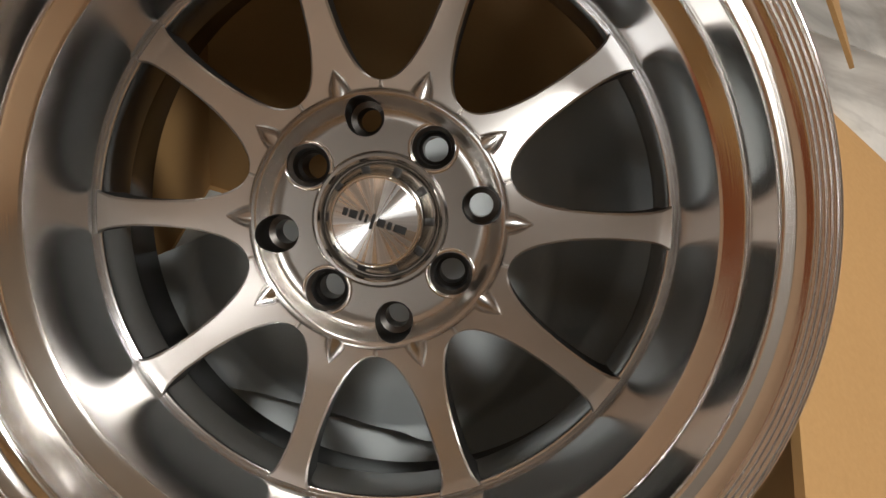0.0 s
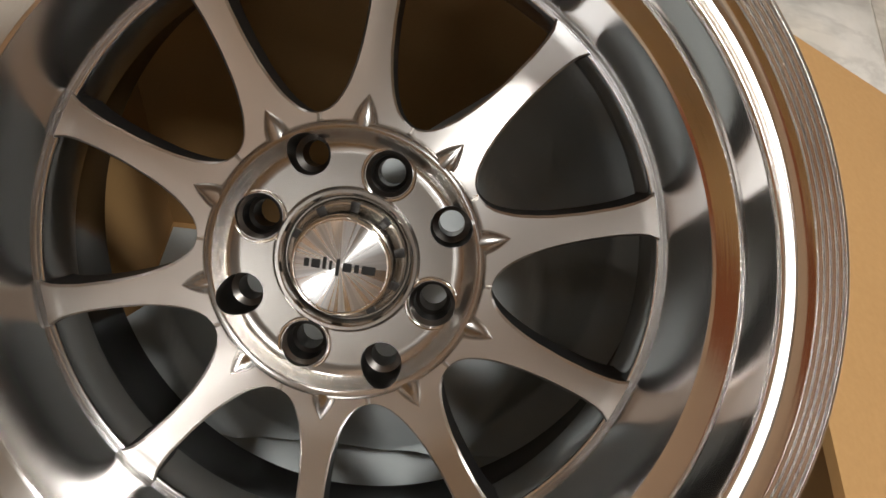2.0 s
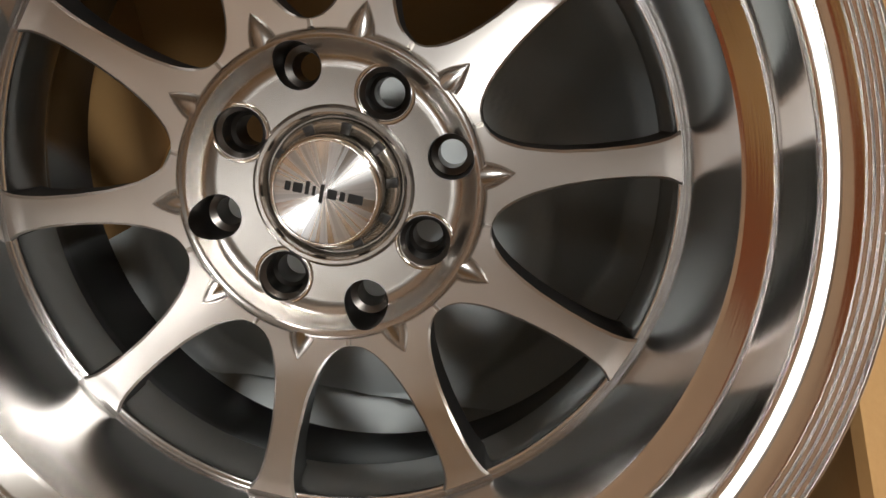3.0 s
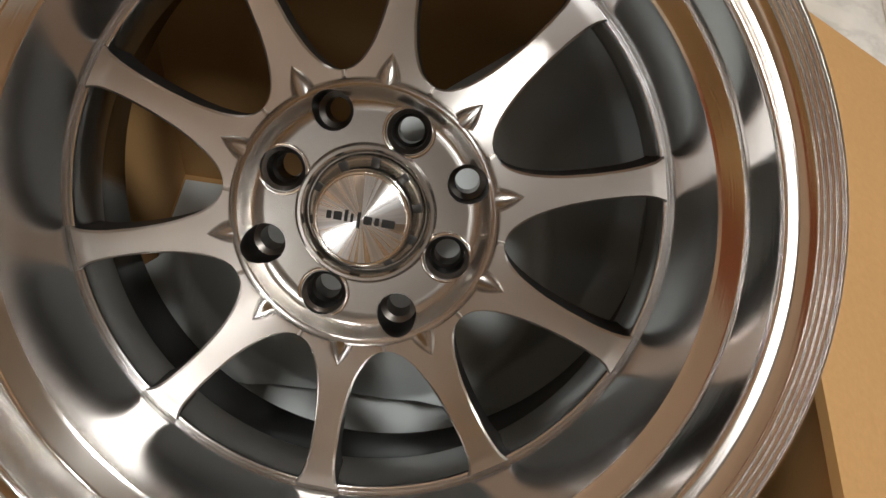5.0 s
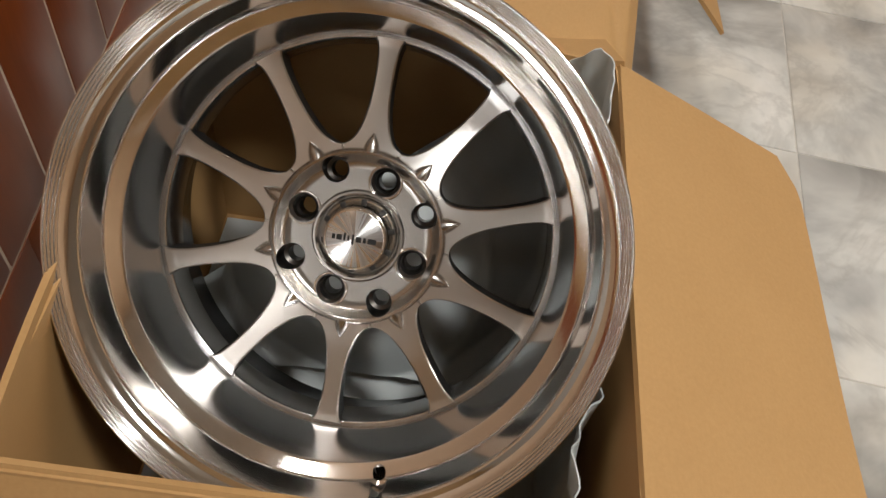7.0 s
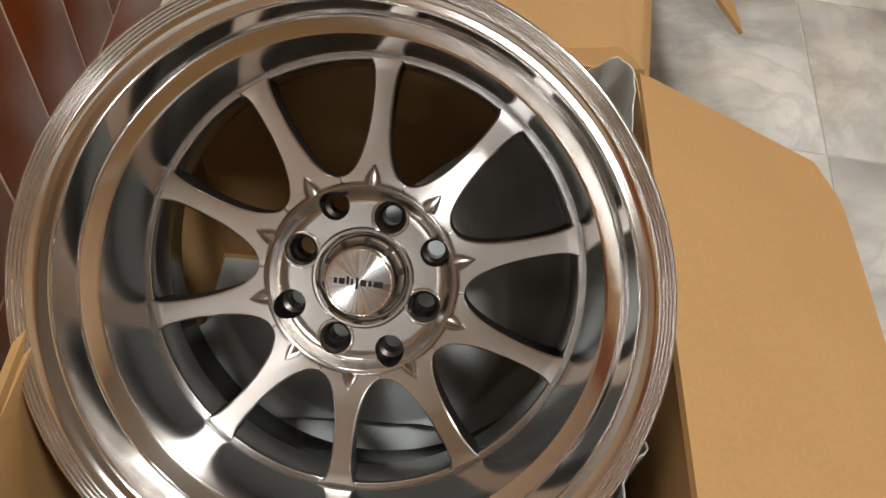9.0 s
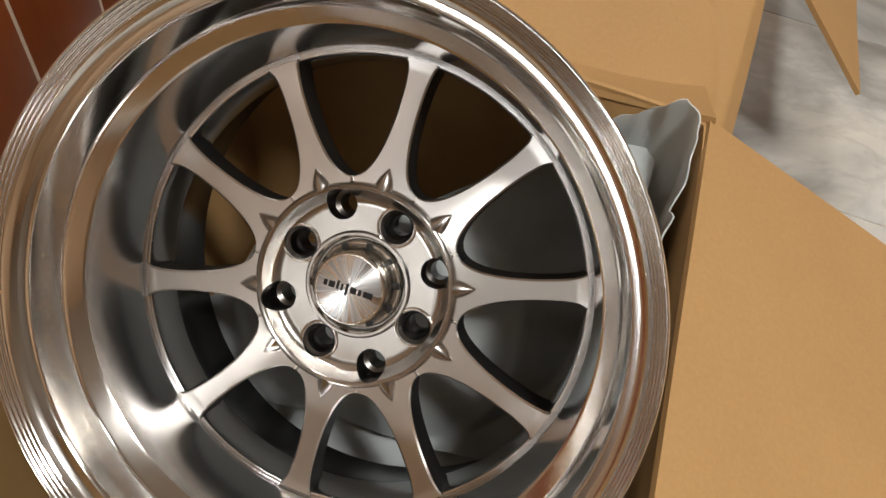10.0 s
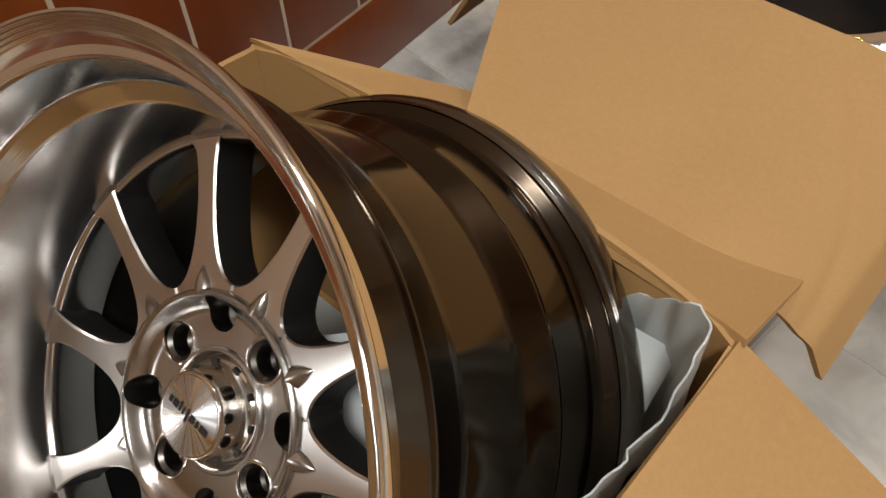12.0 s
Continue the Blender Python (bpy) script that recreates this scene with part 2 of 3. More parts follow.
floor = structure("floor", (WEST - 0.3, SOUTH - 0.2, -0.12), (EAST + 0.2, NORTH + 0.2, -0.0015), FLOOR_JOINT, "grey and cream marble tile floor with pale joints", "floor")
structure("ceiling", (WEST - 0.3, SOUTH - 0.2, TOP), (EAST + 0.2, NORTH + 0.2, TOP + 0.1), CEIL, "plain beige painted ceiling", "ceiling")
structure("wall_east", (EAST, SOUTH - 0.2, -0.1), (EAST + 0.15, NORTH + 0.2, TOP), PAINT, "plain tan painted wall", "wall")
bm = bmesh.new()
# opening for the added light; no window is known here
WIN = (-2.50, -1.30, 1.45, 2.05)
for lo, hi in (((WEST - 0.3, 0, -0.1), (WIN[0], 0, TOP)), ((WIN[1], 0, -0.1), (EAST, 0, TOP)), ((WIN[0], 0, -0.1), (WIN[1], 0, WIN[2])), ((WIN[0], 0, WIN[3]), (WIN[1], 0, TOP))):
    one = block((lo[0], SOUTH - 0.15, lo[2]), (hi[0], SOUTH, hi[2]))
    me = bpy.data.meshes.new("piece")
    one.to_mesh(me)
    one.free()
    bm.from_mesh(me)
tagged(link_mesh("wall_south", bm, PAINT), "plain tan painted wall with an opening for the added light", "wall", kind="structure")
window = thing("unseen_window", pose(-1.90, SOUTH - 0.06, 1.75), "plain pale frame of an unseen window, added with its light", "window", kind="structure")
for lo, hi in (((-0.60, -0.03, -0.30), (-0.56, 0.03, 0.30)), ((0.56, -0.03, -0.30), (0.60, 0.03, 0.30)), ((-0.56, -0.03, 0.26), (0.56, 0.03, 0.30)), ((-0.56, -0.03, -0.30), (0.56, 0.03, -0.26))):
    part("window_frame", block(lo, hi, 0.004), CEIL, window)
structure("wall_north", (WEST - 0.3, NORTH, -0.1), (EAST, NORTH + 0.15, TOP), PAINT, "plain tan painted wall", "wall")
wall_west = structure("wall_west", (-0.2, -0.75, -0.1), (0.0, 2.55, TOP), GROUT, "wall clad in red-brown glazed tiles with cream joints", "wall")
structure("wall_far", (WEST - 0.15, SOUTH - 0.15, -0.1), (WEST, NORTH + 0.15, TOP), PAINT, "plain tan painted wall", "wall")
wall_west.matrix_basis = pose(-0.3645, 0.2265, 0, 0, 0, 4.4)


# ---------------------------------------------------------------- alloy wheel
def spoke_half_width(r):
    rs = (0.060, 0.0728, 0.0735, 0.0755, 0.079, 0.085, 0.092, 0.100, 0.108, 0.123, 0.140, 0.150, 0.156, 0.160)
    ws = (0.0195, 0.02365, 0.0222, 0.0192, 0.0162, 0.0131, 0.0110, 0.0094, 0.0083, 0.0074, 0.0076, 0.0086, 0.0100, 0.0125)
    return float(np.interp(r, rs, ws))


def spoke_height(r):
    return float(np.interp(r, (0.060, 0.072, 0.085, 0.100, 0.115, 0.130, 0.145, 0.154, 0.160), (0.0074, 0.0074, 0.0068, 0.0058, 0.0048, 0.0039, 0.0031, 0.0027, 0.0046)))


def spoke_mesh():
    """One spoke along +x: machined face and bright chamfer, dark painted flanks."""
    bm = bmesh.new()
    stations = list(np.concatenate([[0.0695], np.linspace(0.0728, 0.080, 9), np.linspace(0.083, 0.146, 16), np.linspace(0.149, 0.160, 6)]))
    rows = []
    for r in stations:
        w, z = spoke_half_width(r), spoke_height(r)
        ch = 0.0013
        deep = -0.022 - 0.008 * (r - 0.06) / 0.1
        line = [(-w + 0.002, deep), (-w, deep + 0.004), (-w, z - ch), (-w + ch, z)]
        line += [(s * (w - ch), z + 0.00008 * (1 - s * s)) for s in (-0.6, -0.2, 0.2, 0.6)]
        line += [(w - ch, z), (w, z - ch), (w, deep + 0.004), (w - 0.002, deep)]
        rows.append([bm.verts.new((r, y, zz)) for y, zz in line])
    n = len(rows[0])
    for p, q in zip(rows, rows[1:]):
        for i in range(n):
            f = bm.faces.new((p[i], q[i], q[(i + 1) % n], p[(i + 1) % n]))
            f.material_index = 0 if 2 <= i <= 8 else 1
    bm.faces.new(rows[0])
    bm.faces.new(rows[-1][::-1])
    # pointed fin beside the hub
    prof = [(0.0695, 0.0074, 0.0124), (0.0722, 0.0072, 0.0122), (0.0750, 0.0066, 0.0117), (0.0780, 0.0054, 0.0109), (0.0810, 0.0038, 0.0098), (0.0836, 0.0021, 0.0084), (0.0856, 0.0006, 0.0068)]
    lines = []
    for x, w, z in prof:
        g = spoke_height(x) - 0.0012
        line = []
        for k in range(9):
            q = k / 4 - 1
            line.append(bm.verts.new((x, q * w, g + (z - g) * max(0.0, 1 - q * q) ** 0.8)))
        lines.append(line)
    for p, q in zip(lines, lines[1:]):
        for i in range(8):
            bm.faces.new((p[i], q[i], q[i + 1], p[i + 1])).material_index = 2
    return bm


HUB = -0.0010  # how far the hub, spokes and cap are set back along the axle


def alloy_wheel(m, label):
    wheel = thing("alloy_wheel", m, label, "wheel")
    # polished stepped lip, from the inner dish edge out to the flange
    lip = [(0.1696, 0.0615), (0.1709, 0.0625), (0.1789, 0.0702), (0.1801, 0.0724), (0.1842, 0.0972), (0.1855, 0.0995), (0.1902, 0.1009), (0.1931, 0.1031), (0.1957, 0.1060)]
    for k in range(4):
        r0, z0 = 0.1962 + 0.00140 * k, 0.1070 + 0.0023 * k
        lip += [(r0, z0), (r0 + 0.0008, z0 + 0.0006), (r0 + 0.0012, z0 + 0.0015)]
    lip += [(0.2019, 0.1164), (0.2033, 0.1164), (0.2040, 0.1135), (0.2035, 0.1093), (0.1940, 0.0984), (0.1886, 0.0905), (0.1868, 0.0760), (0.1759, 0.0615)]
    bm = lathe(rounded(lip, 0.0009, 3), 192, True)
    rim_lip = part("rim_lip", bm, POLISHED, wheel, "polished stepped aluminium lip", 50)
    a = radians(-76.7)
    drill = lathe([(0, -0.03), (0.0052, -0.03), (0.0052, 0.001), (0.0075, 0.0035), (0.0075, 0.03), (0, 0.03)], 32)
    cutter = link_mesh("cutter", drill, POLISHED)
    cutter.parent = wheel
    cutter.matrix_basis = pose(0.1761 * math.cos(a), 0.1761 * math.sin(a), 0.0694)
    cut(rim_lip, [cutter])
    # near-black cup behind the drilled hole stands in for the shade inside
    dark_cup = part("valve_hole", lathe([(0, 0.050), (0.0051, 0.050), (0.0051, 0.060), (0.0044, 0.061), (0.0044, 0.052), (0, 0.052)], 24), DARKSIDE, wheel, "dark cup for the shade in the empty valve hole")
    dark_cup.matrix_basis = pose(0.1761 * math.cos(a), 0.1761 * math.sin(a), 0.0)
    # dish wall between the spokes and the lip
    dish = [(0.1586, -0.0008), (0.1594, 0.0009), (0.1607, 0.0014), (0.1620, 0.0002), (0.1630, 0.0023), (0.1696, 0.0615), (0.1746, 0.0615), (0.1696, 0.0084), (0.1668, -0.0213), (0.1605, -0.0343), (0.1571, -0.0325), (0.1578, -0.0064)]
    part("dish_wall", lathe(rounded(dish, 0.0008, 2), 192, True), BARREL, wheel, "mirror-turned inner dish wall")
    # outer barrel: bead seats, drop centre and rear flange
    outer = [(0.2013, 0.1063), (0.1913, 0.0966), (0.1877, 0.0881), (0.1868, 0.0591), (0.1884, 0.0555), (0.1868, 0.0507), (0.1786, 0.0205), (0.1777, 0.0132), (0.1777, -0.0418), (0.1786, -0.0474), (0.1861, -0.0670), (0.1879, -0.0716), (0.1868, -0.0754),
             (0.1906, -0.1127), (0.1931, -0.1192), (0.2026, -0.1248), (0.2046, -0.1294), (0.2066, -0.1313), (0.2088, -0.1360), (0.2100, -0.1425), (0.2096, -0.1472), (0.2066, -0.1490), (0.1976, -0.1462), (0.1876, -0.1332), (0.1823, -0.0754), (0.1650, -0.0427), (0.1619, -0.0306), (0.1650, -0.0026), (0.1716, 0.0519), (0.1773, 0.0567), (0.1857, 0.0736), (0.1861, 0.0905), (0.1890, 0.0954)]
    part("outer_barrel", lathe(rounded(outer, 0.002, 3), 192, True), BRONZE, wheel, "glossy dark bronze outer barrel", 60)
    # overlay ring, paler than the barrel: the flange's highlights put into its colour
    flange = [(0.2034, -0.1250), (0.2054, -0.1294), (0.2074, -0.1311), (0.2096, -0.1358), (0.2108, -0.1425), (0.2104, -0.1470), (0.2080, -0.1476), (0.2060, -0.1400), (0.2020, -0.1280)]
    part("rear_flange", lathe(rounded(flange, 0.0012, 3), 192, True), FLANGE_SHEEN, wheel, "glossy rear flange, lighter grey for its highlights", 60)
    inner = [(0.1614, -0.0334), (0.1646, -0.0446), (0.1815, -0.0763), (0.1868, -0.1332), (0.1856, -0.1334), (0.1803, -0.0768), (0.1634, -0.0448), (0.1601, -0.0334)]
    part("inner_barrel", lathe(inner, 128, True), GLOSSBLACK, wheel, "glossy black inner barrel")
    # spokes
    first = None
    for k in range(10):
        if first is None:
            first = part("spoke", spoke_mesh(), (MACHINED, DARKSIDE, HUBMETAL), wheel)
            ob = first
        else:
            ob = new("spoke", first.data)
            ob.parent = wheel
        ob.matrix_basis = pose(0, 0, HUB, 0, 0, 90 - 4.87 + 36 * k)
    # hub disc with eight stepped bolt holes
    disc = [(0.0, -0.034), (0.0680, -0.034), (0.0720, -0.0040), (0.0724, 0.0075), (0.0720, 0.0098), (0.0710, 0.0115), (0.0696, 0.0122), (0.0682, 0.0118), (0.0668, 0.0102), (0.0652, 0.0076), (0.0636, 0.0050), (0.0618, 0.0028), (0.0596, 0.0013), (0.0570, 0.0006)]
    disc += [(0.0570 - 0.0185 * k / 8, 0.0006 - 0.0006 * k / 8) for k in range(1, 9)]
    disc += [(0.0379, 0.0012), (0.0368, 0.0021), (0.0352, 0.0021), (0.0342, 0.0010), (0.0326, -0.0060), (0.0, -0.0060)]
    hub = part("hub", lathe(disc, 128), HUBMETAL, wheel, "satin silver hub with eight bolt holes")
    cutters = []
    for k in range(8):
        near = k % 2
        t = radians(112.5 - 45 * k)
        r = 0.05 if near else 0.05715
        if near:
            prof = [(0, -0.04), (0.0074, -0.04), (0.0074, -0.0160), (0.0092, -0.0140), (0.0098, -0.0030), (0.0120, -0.0006), (0.0128, 0.02), (0, 0.02)]
        else:
            prof = [(0, -0.04), (0.0070, -0.04), (0.0070, -0.0160), (0.0102, -0.0140), (0.0106, 0.0), (0.0110, 0.0015), (0.0113, 0.02), (0, 0.02)]
        c = link_mesh("cutter", lathe(prof, 40), HOLE_SHADE)
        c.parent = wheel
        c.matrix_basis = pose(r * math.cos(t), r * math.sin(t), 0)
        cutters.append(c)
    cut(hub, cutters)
    hub.matrix_basis = pose(0, 0, HUB)
    for k in range(8):
        near = k % 2
        t = radians(112.5 - 45 * k)
        r = 0.05 if near else 0.05715
        if near:
            ring = part("hole_seat", lathe(rounded([(0.0120, -0.0012), (0.0127, 0.0014), (0.0138, 0.0016), (0.0146, -0.0002)], 0.0005), 40), CHROME, wheel)
            ring.matrix_basis = pose(r * math.cos(t), r * math.sin(t), HUB)
    # centre cap: notched skirt, spun face, raised mark
    cap = part("centre_cap", lathe(rounded([(0.0322, -0.0058), (0.0314, -0.0030), (0.0302, -0.0012), (0.0288, -0.0004), (0.0272, 0.0030), (0.0258, 0.0172), (0.0250, 0.0192), (0.0238, 0.0200), (0.0228, 0.0197), (0.0, 0.0197)], 0.001, 2), 96), CHROME, wheel, "chrome centre cap")
    cap.matrix_basis = pose(0, 0, HUB)
    part("cap_face", lathe([(0.0230, 0.0199), (0.0224, 0.0202), (0.0, 0.0202)], 96), SPUN, cap, "brushed silver cap face with sunburst glints in its colour")
    # solid dark blocks in place of the shade in the skirt's recesses
    for k in range(10):
        n = part("notch", block((0.0272, -0.0024, -0.0020), (0.0306, 0.0024, 0.0012), 0.0005), DARKSIDE, cap)
        n.matrix_basis = pose(0, 0, 0, 0, 0, 36 * k + 12)
    # the maker's mark, as plain bars of its size
    marks = ((-0.0168, 0.0026, 0.0042, 0), (-0.0122, 0.0044, 0.0044, 0), (-0.0079, 0.0018, 0.0060, 0.0008), (-0.0048, 0.0015, 0.0046, 0), (-0.0012, 0.0018, 0.0085, -0.0006), (0.0035, 0.0044, 0.0044, 0), (0.0082, 0.0024, 0.0042, 0), (0.0142, 0.0068, 0.0042, 0))
    for x, wide, tall, up in marks:
        b = part("mark", block((x - wide / 2, up - tall / 2, 0.0202), (x + wide / 2, up + tall / 2, 0.0208), 0.00025), INK, cap, "plain black bar of the mark")
        b.matrix_basis = pose(0, 0, 0, 0, 0, -3.6)
    return wheel


alloy_wheel(WHEEL, "silver ten-spoke alloy wheel with polished lip leaning in a box")

# ---------------------------------------------------------------- boxes
THICK = 0.005


def flap_mesh(length, depth, droop=0.0, curl=0.0, trim=(0.0, 0.0), corner=0.0, lip=0.0, crease=(), bow=0.0):
    """A flap along +x from its hinge on y = 0 out to y = depth. droop bends its far x end down, curl its free edge; bow pushes the middle of its hinge out."""
    def where(u, v):
        x0, x1 = trim[0] * v, length - trim[1] * v
        x = x0 + (x1 - x0) * u
        y = depth * v
        if corner:
            edge = min(x, length - x)
            lim = depth - max(0.0, corner - edge) * 0.55
            y = min(y, lim)
        z = -curl * v ** 3 + 0.0012 * math.sin(7 * u + 2 * v) * v
        if droop and x > length * 0.72:
            z -= droop * ((x - length * 0.72) / (length * 0.28)) ** 2 * v ** 1.6
        if lip and x > length - 0.012:
            z -= lip * (x - length + 0.012) / 0.012
        out = bow * max(0.0, math.sin(math.pi * u)) ** 0.5 * (1 - v)
        y += out
        z -= 0.3 * out * (1 - v)
        if crease:
            away = x - float(np.interp(y, crease[0], crease[1]))
            fade = min(1.0, max(0.0, (y - 0.035) / 0.03))
            z -= fade * (0.0022 * math.exp(-(away / 0.0045) ** 2) + 0.03 * max(0.0, away))
        return x, y, z
    return sheet(120 if lip else 26, 40 if lip else 16, where, THICK)


def cardboard_box(m, w, d, h, label, group, flaps, bulge=(0.0, 0.0), back=0.0):
    """flaps: for front, right, back, left (x and y of the box): degrees below level, depth and the rest of flap_mesh."""
    box = thing("cardboard_box", m, label, "box", group)
    t = THICK
    sides = (((-w / 2, -d / 2, 0), (w / 2, -d / 2 + t, h)), ((w / 2 - t, -d / 2 + t, 0), (w / 2, d / 2 - t, h)), ((-w / 2, d / 2 - t, 0), (w / 2, d / 2, h)), ((-w / 2, -d / 2 + t, 0), (-w / 2 + t, d / 2 - t, h)))
    for k, (lo, hi) in enumerate(sides):
        if k == 2 and back:
            def rear(u, v):
                push = back * max(0.0, math.sin(math.pi * u)) ** 0.5 * v ** 1.5
                return Vector((lo[0] + (hi[0] - lo[0]) * u, (lo[1] + hi[1]) / 2 + push, h * v - 0.3 * push))
            part("side_panel", sheet(18, 14, rear, t), CARD, box)
            continue
        if k in (0, 2):
            part("side_panel", block(lo, hi, 0.0016), CARD, box)
            continue
        x0, swell = (lo[0] + hi[0]) / 2, (bulge[0] if k == 1 else -bulge[1])

        def wall(u, v, x0=x0, lo=lo, hi=hi, swell=swell):
            return x0 + swell * math.sin(math.pi * u) ** 0.75 * min(1.0, 2.5 * v) * (0.78 + 0.22 * math.sin(math.pi * v)), lo[1] + (hi[1] - lo[1]) * u, h * v
        part("side_panel", sheet(18, 14, lambda u, v: Vector(wall(u, max(0.0, min(1.0, v)))), t), CARD, box)
    part("bottom_panel", block((-w / 2 + t, -d / 2 + t, 0.0005), (w / 2 - t, d / 2 - t, t)), CARD, box)
    spots = ((-w / 2, -d / 2, 0, w, True), (w / 2, -d / 2, 90, d, False), (w / 2, d / 2, 180, w, False), (-w / 2, d / 2, 270, d, False))
    for (x, y, turn, length, _), (drop, depth, more) in zip(spots, flaps):
        f = part("flap", flap_mesh(length, depth, **more), CARD, box)
        sunk = 0.012 if turn == 270 and bulge[1] else 0.0
        x += -bulge[1] * 0.6 if turn == 270 else 0.0
        # flap runs along its hinge, with its free edge outwards
        f.matrix_basis = pose(x, y, h + 0.0035 - sunk, 0, 0, turn) @ pose(0, 0.004, 0, drop, 0, 0) @ Matrix.Diagonal((1, -1, 1, 1))
    return box


cardboard_box(pose(0.0005, 0, 0), BOX_W, BOX_D, BOX_H, "open brown cardboard box with flaps folded out, holding a silver wheel", "wheel boxes",
              ((62, 0.215, {}), (25, 0.229, {"corner": 0.04}), (29, 0.215, {"trim": (0.0, 0.2), "bow": 0.032}), (84, 0.20, {})), (0.006, 0.017), 0.032)
BOX2 = pose(0.0395, 0.7190, 0)
cardboard_box(BOX2, 0.410, 0.416, BOX_H, "open brown cardboard box behind, with its front flap lying over", "wheel boxes",
              ((12.3, 0.216, {"droop": 0.05, "lip": 0.016, "curl": 0.0, "trim": (0.105, -0.004), "crease": ((0.04, 0.085, 0.11, 0.15, 0.19), (0.312, 0.345, 0.364, 0.379, 0.386))}), (45, 0.214, {}), (50, 0.20, {}), (60, 0.20, {})))


# ---------------------------------------------------------------- wheel in the second box
def bolted_wheel(m):
    wheel = thing("bolted_wheel", m, "black wheel with silver lip and gold bolts in a box", "wheel")
    lip = [(0.1540, -0.004), (0.1545, -0.0005), (0.1820, 0.0005), (0.1835, -0.0005), (0.1900, 0.0035), (0.1935, 0.0052), (0.1960, 0.0060), (0.2070, 0.0075), (0.2088, 0.0060), (0.2085, -0.002), (0.1900, -0.012), (0.1850, -0.030), (0.1600, -0.030)]
    part("rim_lip", lathe(rounded(lip, 0.0015, 2), 128, True), POLISHED, wheel, "bright polished silver lip")
    dish = [(0.1545, -0.002), (0.1525, -0.003), (0.1515, -0.010), (0.1480, -0.012), (0.1440, -0.060), (0.1400, -0.090), (0.0, -0.095), (0.0, -0.100), (0.1600, -0.100), (0.1640, -0.012)]
    part("black_dish", lathe(rounded(dish, 0.002, 2), 128, True), GLOSSBLACK, wheel, "glossy black centre dish")
    part("outer_barrel", lathe(rounded([(0.1840, -0.03), (0.1840, -0.09), (0.1720, -0.11), (0.1720, -0.15), (0.2040, -0.195), (0.2040, -0.205), (0.19, -0.205), (0.165, -0.10), (0.165, -0.031)], 0.003), 96, True), GLOSSBLACK, wheel)
    first = None
    for k in range(24):
        if first is None:
            first = part("bolt", lathe([(0.0, 0.0036), (0.0020, 0.0036), (0.0022, 0.0046), (0.0036, 0.0046), (0.0044, 0.0038), (0.0046, 0.0), (0, 0)], 12), GOLD, wheel, "gold bolt")
            ob = first
        else:
            ob = new("bolt", first.data)
            ob.parent = wheel
            tagged(ob, "gold bolt")
        t = 2 * math.pi * (k + 0.8) / 24
        ob.matrix_basis = pose(0.1700 * math.cos(t), 0.1700 * math.sin(t), 0.0002)
    return wheel


bolted_wheel(pose(0.014, 0.7175, 0.249, 0, 0, 0))

# ---------------------------------------------------------------- foam sheets in the first box


def foam_liner():
    """A thin wavy sheet that stands inside the right and back walls, its top edge loose."""
    path = [Vector(p) for p in ((0.085, 0.246), (0.137, 0.240), (0.157, 0.232), (0.178, 0.218), (0.192, 0.200), (0.189, 0.150), (0.187, 0.110), (0.182, 0.050), (0.190, -0.010), (0.186, -0.080), (0.168, -0.190))]
    cum = [0.0]
    for p, q in zip(path, path[1:]):
        cum.append(cum[-1] + (q - p).length)
    tops = (0.200, 0.275, 0.302, 0.328, 0.322, 0.284, 0.274, 0.282, 0.276, 0.266, 0.250)

    def where(u, v):
        s = u * cum[-1]
        x = float(np.interp(s, cum, [p.x for p in path]))
        y = float(np.interp(s, cum, [p.y for p in path]))
        top = float(np.interp(s, cum, tops)) + 0.009 * noise.noise((s * 34, 2.0, 0)) + 0.004 * noise.noise((s * 90, 7.0, 0))
        z = 0.012 + (top - 0.012) * v
        sway = v ** 2 * (0.014 * abs(noise.noise((s * 24, v * 1.5, 0))) + 0.007 * noise.noise((s * 60, v * 3, 4)))
        inward = Vector((-x, -y)).normalized()
        return x + inward.x * sway - 0.004 * v * inward.x, y + inward.y * sway, z
    bm = sheet(120, 26, where, 0.0012)
    return tagged(link_mesh("foam_liner", bm, FOAM, 80), "crumpled translucent white foam sheet along the box wall", "foam sheet")


def foam_bottom():
    def where(u, v):
        x, y = -0.195 + 0.39 * u, -0.212 + 0.424 * v
        z = 0.0055 + 0.0012 * noise.noise((x * 20, y * 20, 1)) + 0.0008
        return x, y, z
    return tagged(link_mesh("foam_pad", sheet(60, 60, where, -0.0008), FOAM, 80), "grey foam sheet lying on the box bottom", "foam sheet")


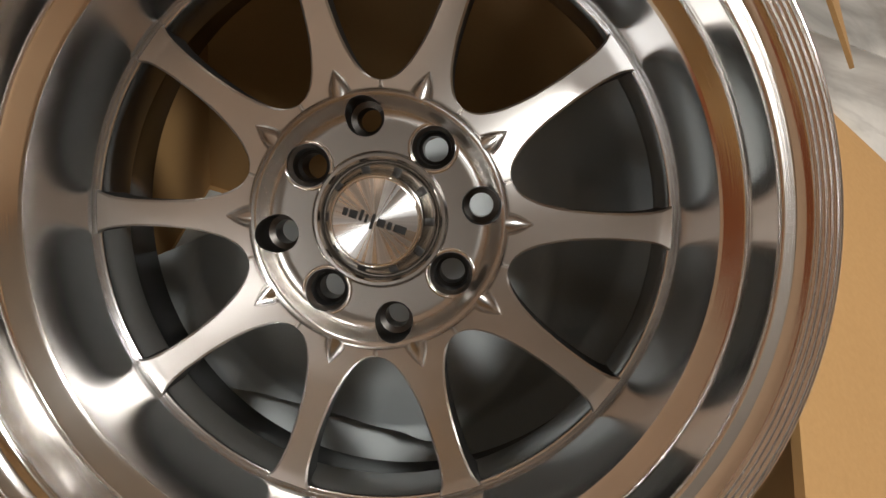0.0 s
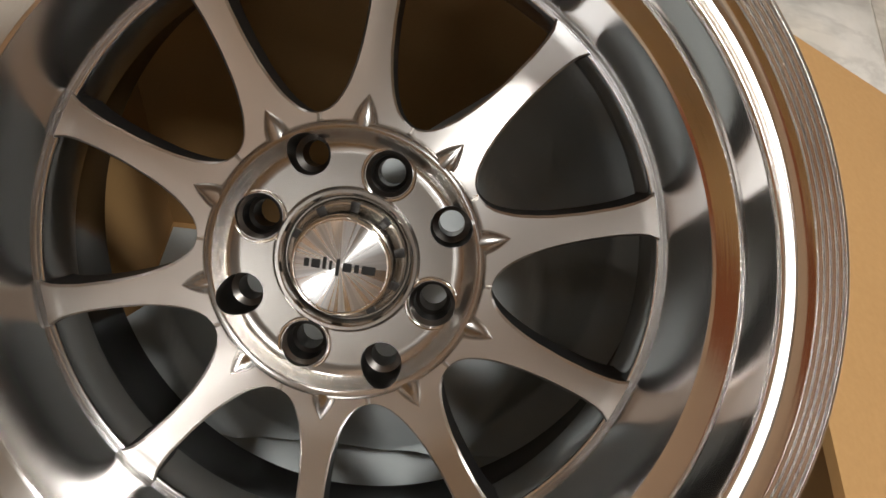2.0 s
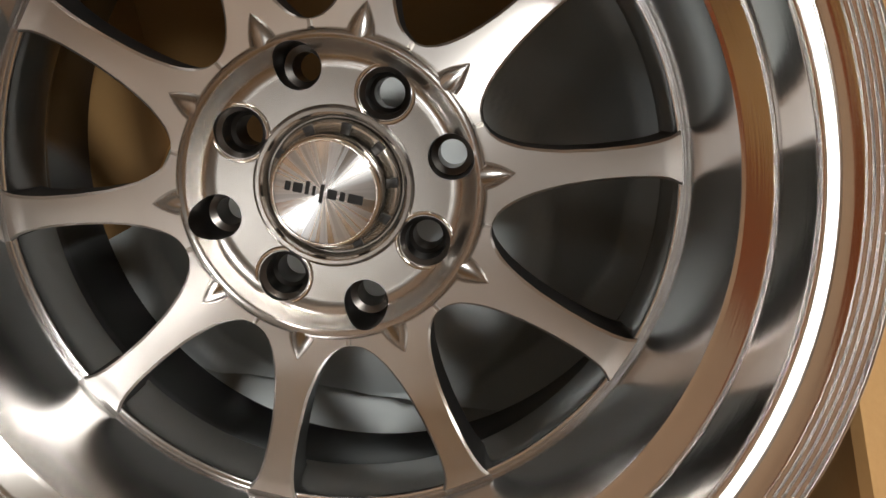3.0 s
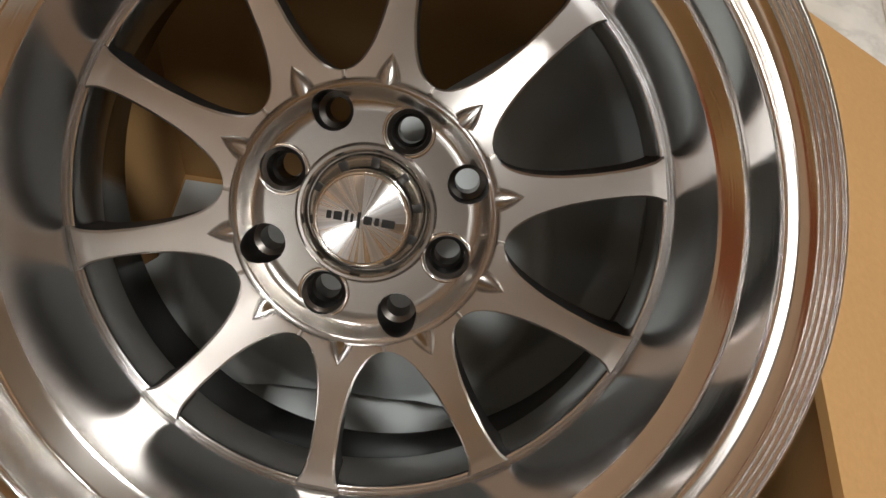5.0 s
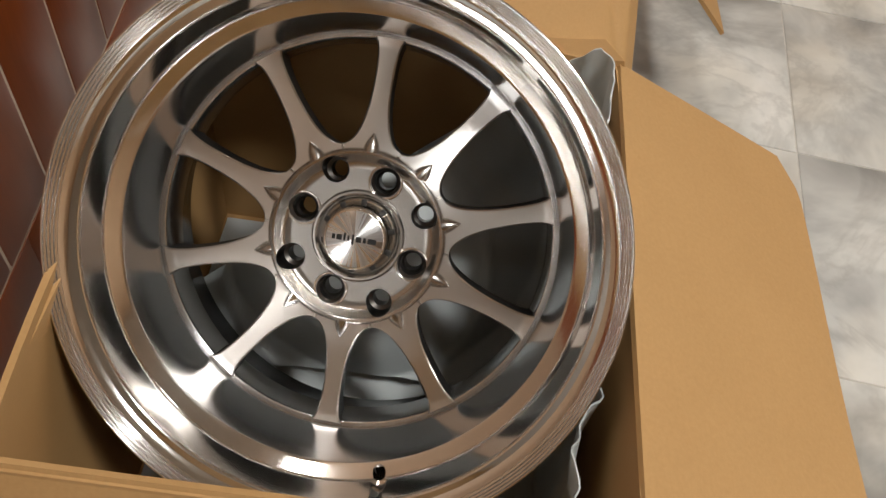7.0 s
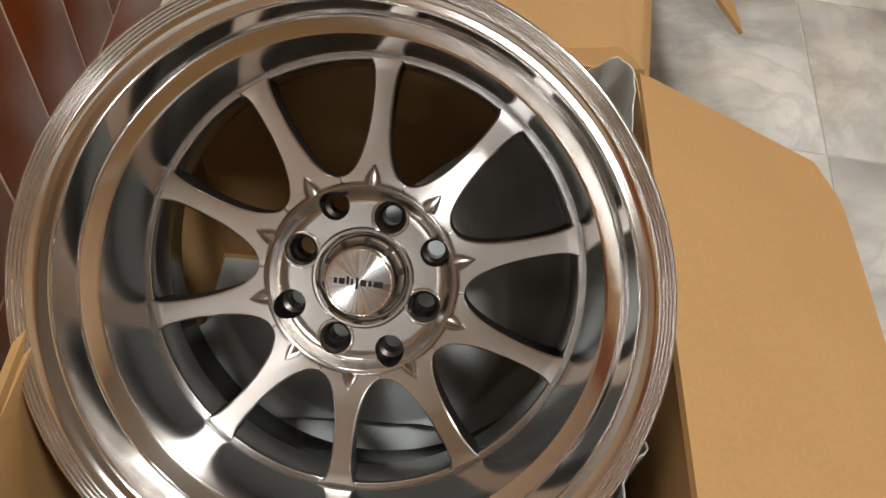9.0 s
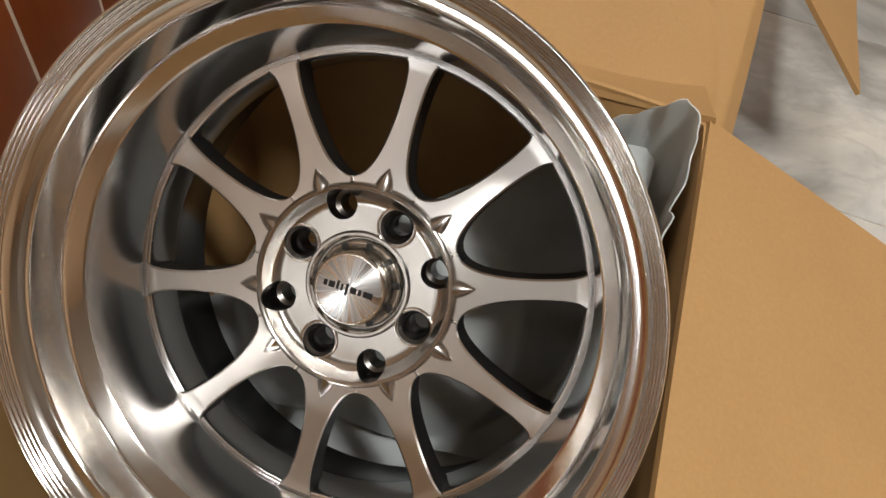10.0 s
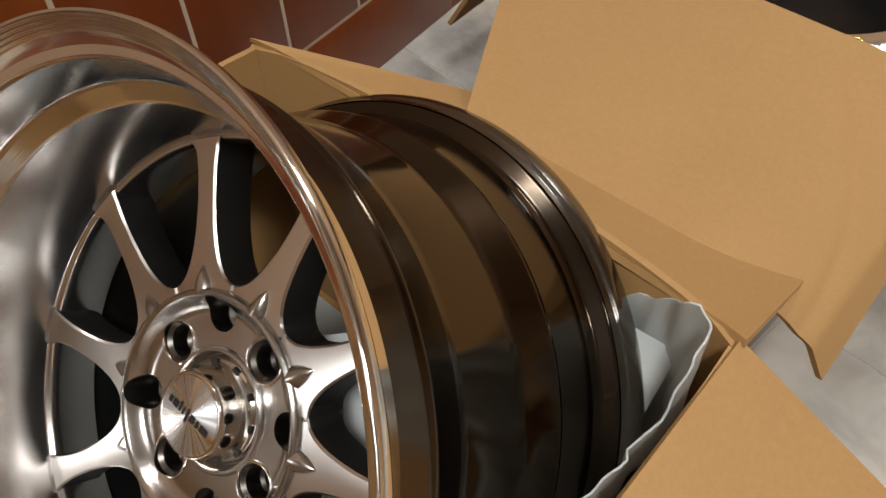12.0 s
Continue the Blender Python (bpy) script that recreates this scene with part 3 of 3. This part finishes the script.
def foam_wrap():
    """A loose sheet behind the rear opening, in the wheel's frame, higher towards the right."""
    def where(u, v):
        x = -0.185 + 0.37 * u
        top = min(0.138, 0.045 + 0.72 * x)
        y = -0.165 + (max(top, -0.12) + 0.165) * v
        fold = 0.004 * noise.noise((x * 16, y * 11, 3)) + 0.0025 * noise.noise((x * 40, y * 34, 8))
        fold += 0.005 * math.exp(-((math.hypot(x + 0.02, y + 0.05) - 0.135) / 0.006) ** 2)
        fold += 0.080 * max(0.0, 1 - (x * x + y * y) / 0.165 ** 2)
        return x, y, -0.156 + fold
    ob = link_mesh("foam_wrap", sheet(90, 70, where, 0.001), FOAM, 80)
    ob.matrix_basis = WHEEL
    return tagged(ob, "loose grey foam sheet behind the wheel's rear opening", "foam sheet")


foam_liner()
foam_bottom()
foam_wrap()

# ---------------------------------------------------------------- tiles last
TILE, JOINT = 0.366, 0.0028
bm = block((JOINT / 2, JOINT / 2, -0.008), (TILE - JOINT / 2, TILE - JOINT / 2, 0.0), 0.0006)
one = link_mesh("tile", bm, MARBLE)
one.parent = floor
first = True
for i in range(15):
    for j in range(20):
        ob = one if first else new("tile", one.data)
        first = False
        ob.parent = floor
        ob.matrix_basis = pose(0.555, 0.476, 0, 0, 0, -5.5) @ pose((i - 7) * TILE, (j - 13) * TILE, 0)

wide, gap, proud = 0.1147, 0.0055, 0.0015


def wall_tiles(name, lo, hi, mat, steps):
    """Alike tiles on the west wall, in the wall's own frame, one at each step along it."""
    one = None
    for y in steps:
        if one is None:
            one = link_mesh(name, block(lo, hi, 0.0006), mat)
            ob = one
        else:
            ob = new(name, one.data)
        ob.parent = wall_west
        ob.matrix_basis = pose(0, y, 0)


wall_tiles("tile", (-0.004, gap / 2, 0.1087), (proud, wide - gap / 2, 0.36), PANEL, [0.0365 + wide * k for k in range(-6, 21)])
wall_tiles("base_tile", (-0.004, 0, 0.0005), (proud, 0.5996, 0.1032), PANEL, [-0.75 + 0.6 * k for k in range(0, 5)])
wall_tiles("panel", (-0.004, -0.748, 0.364), (proud, 2.5, TOP - 0.002), TAN, [0.0])
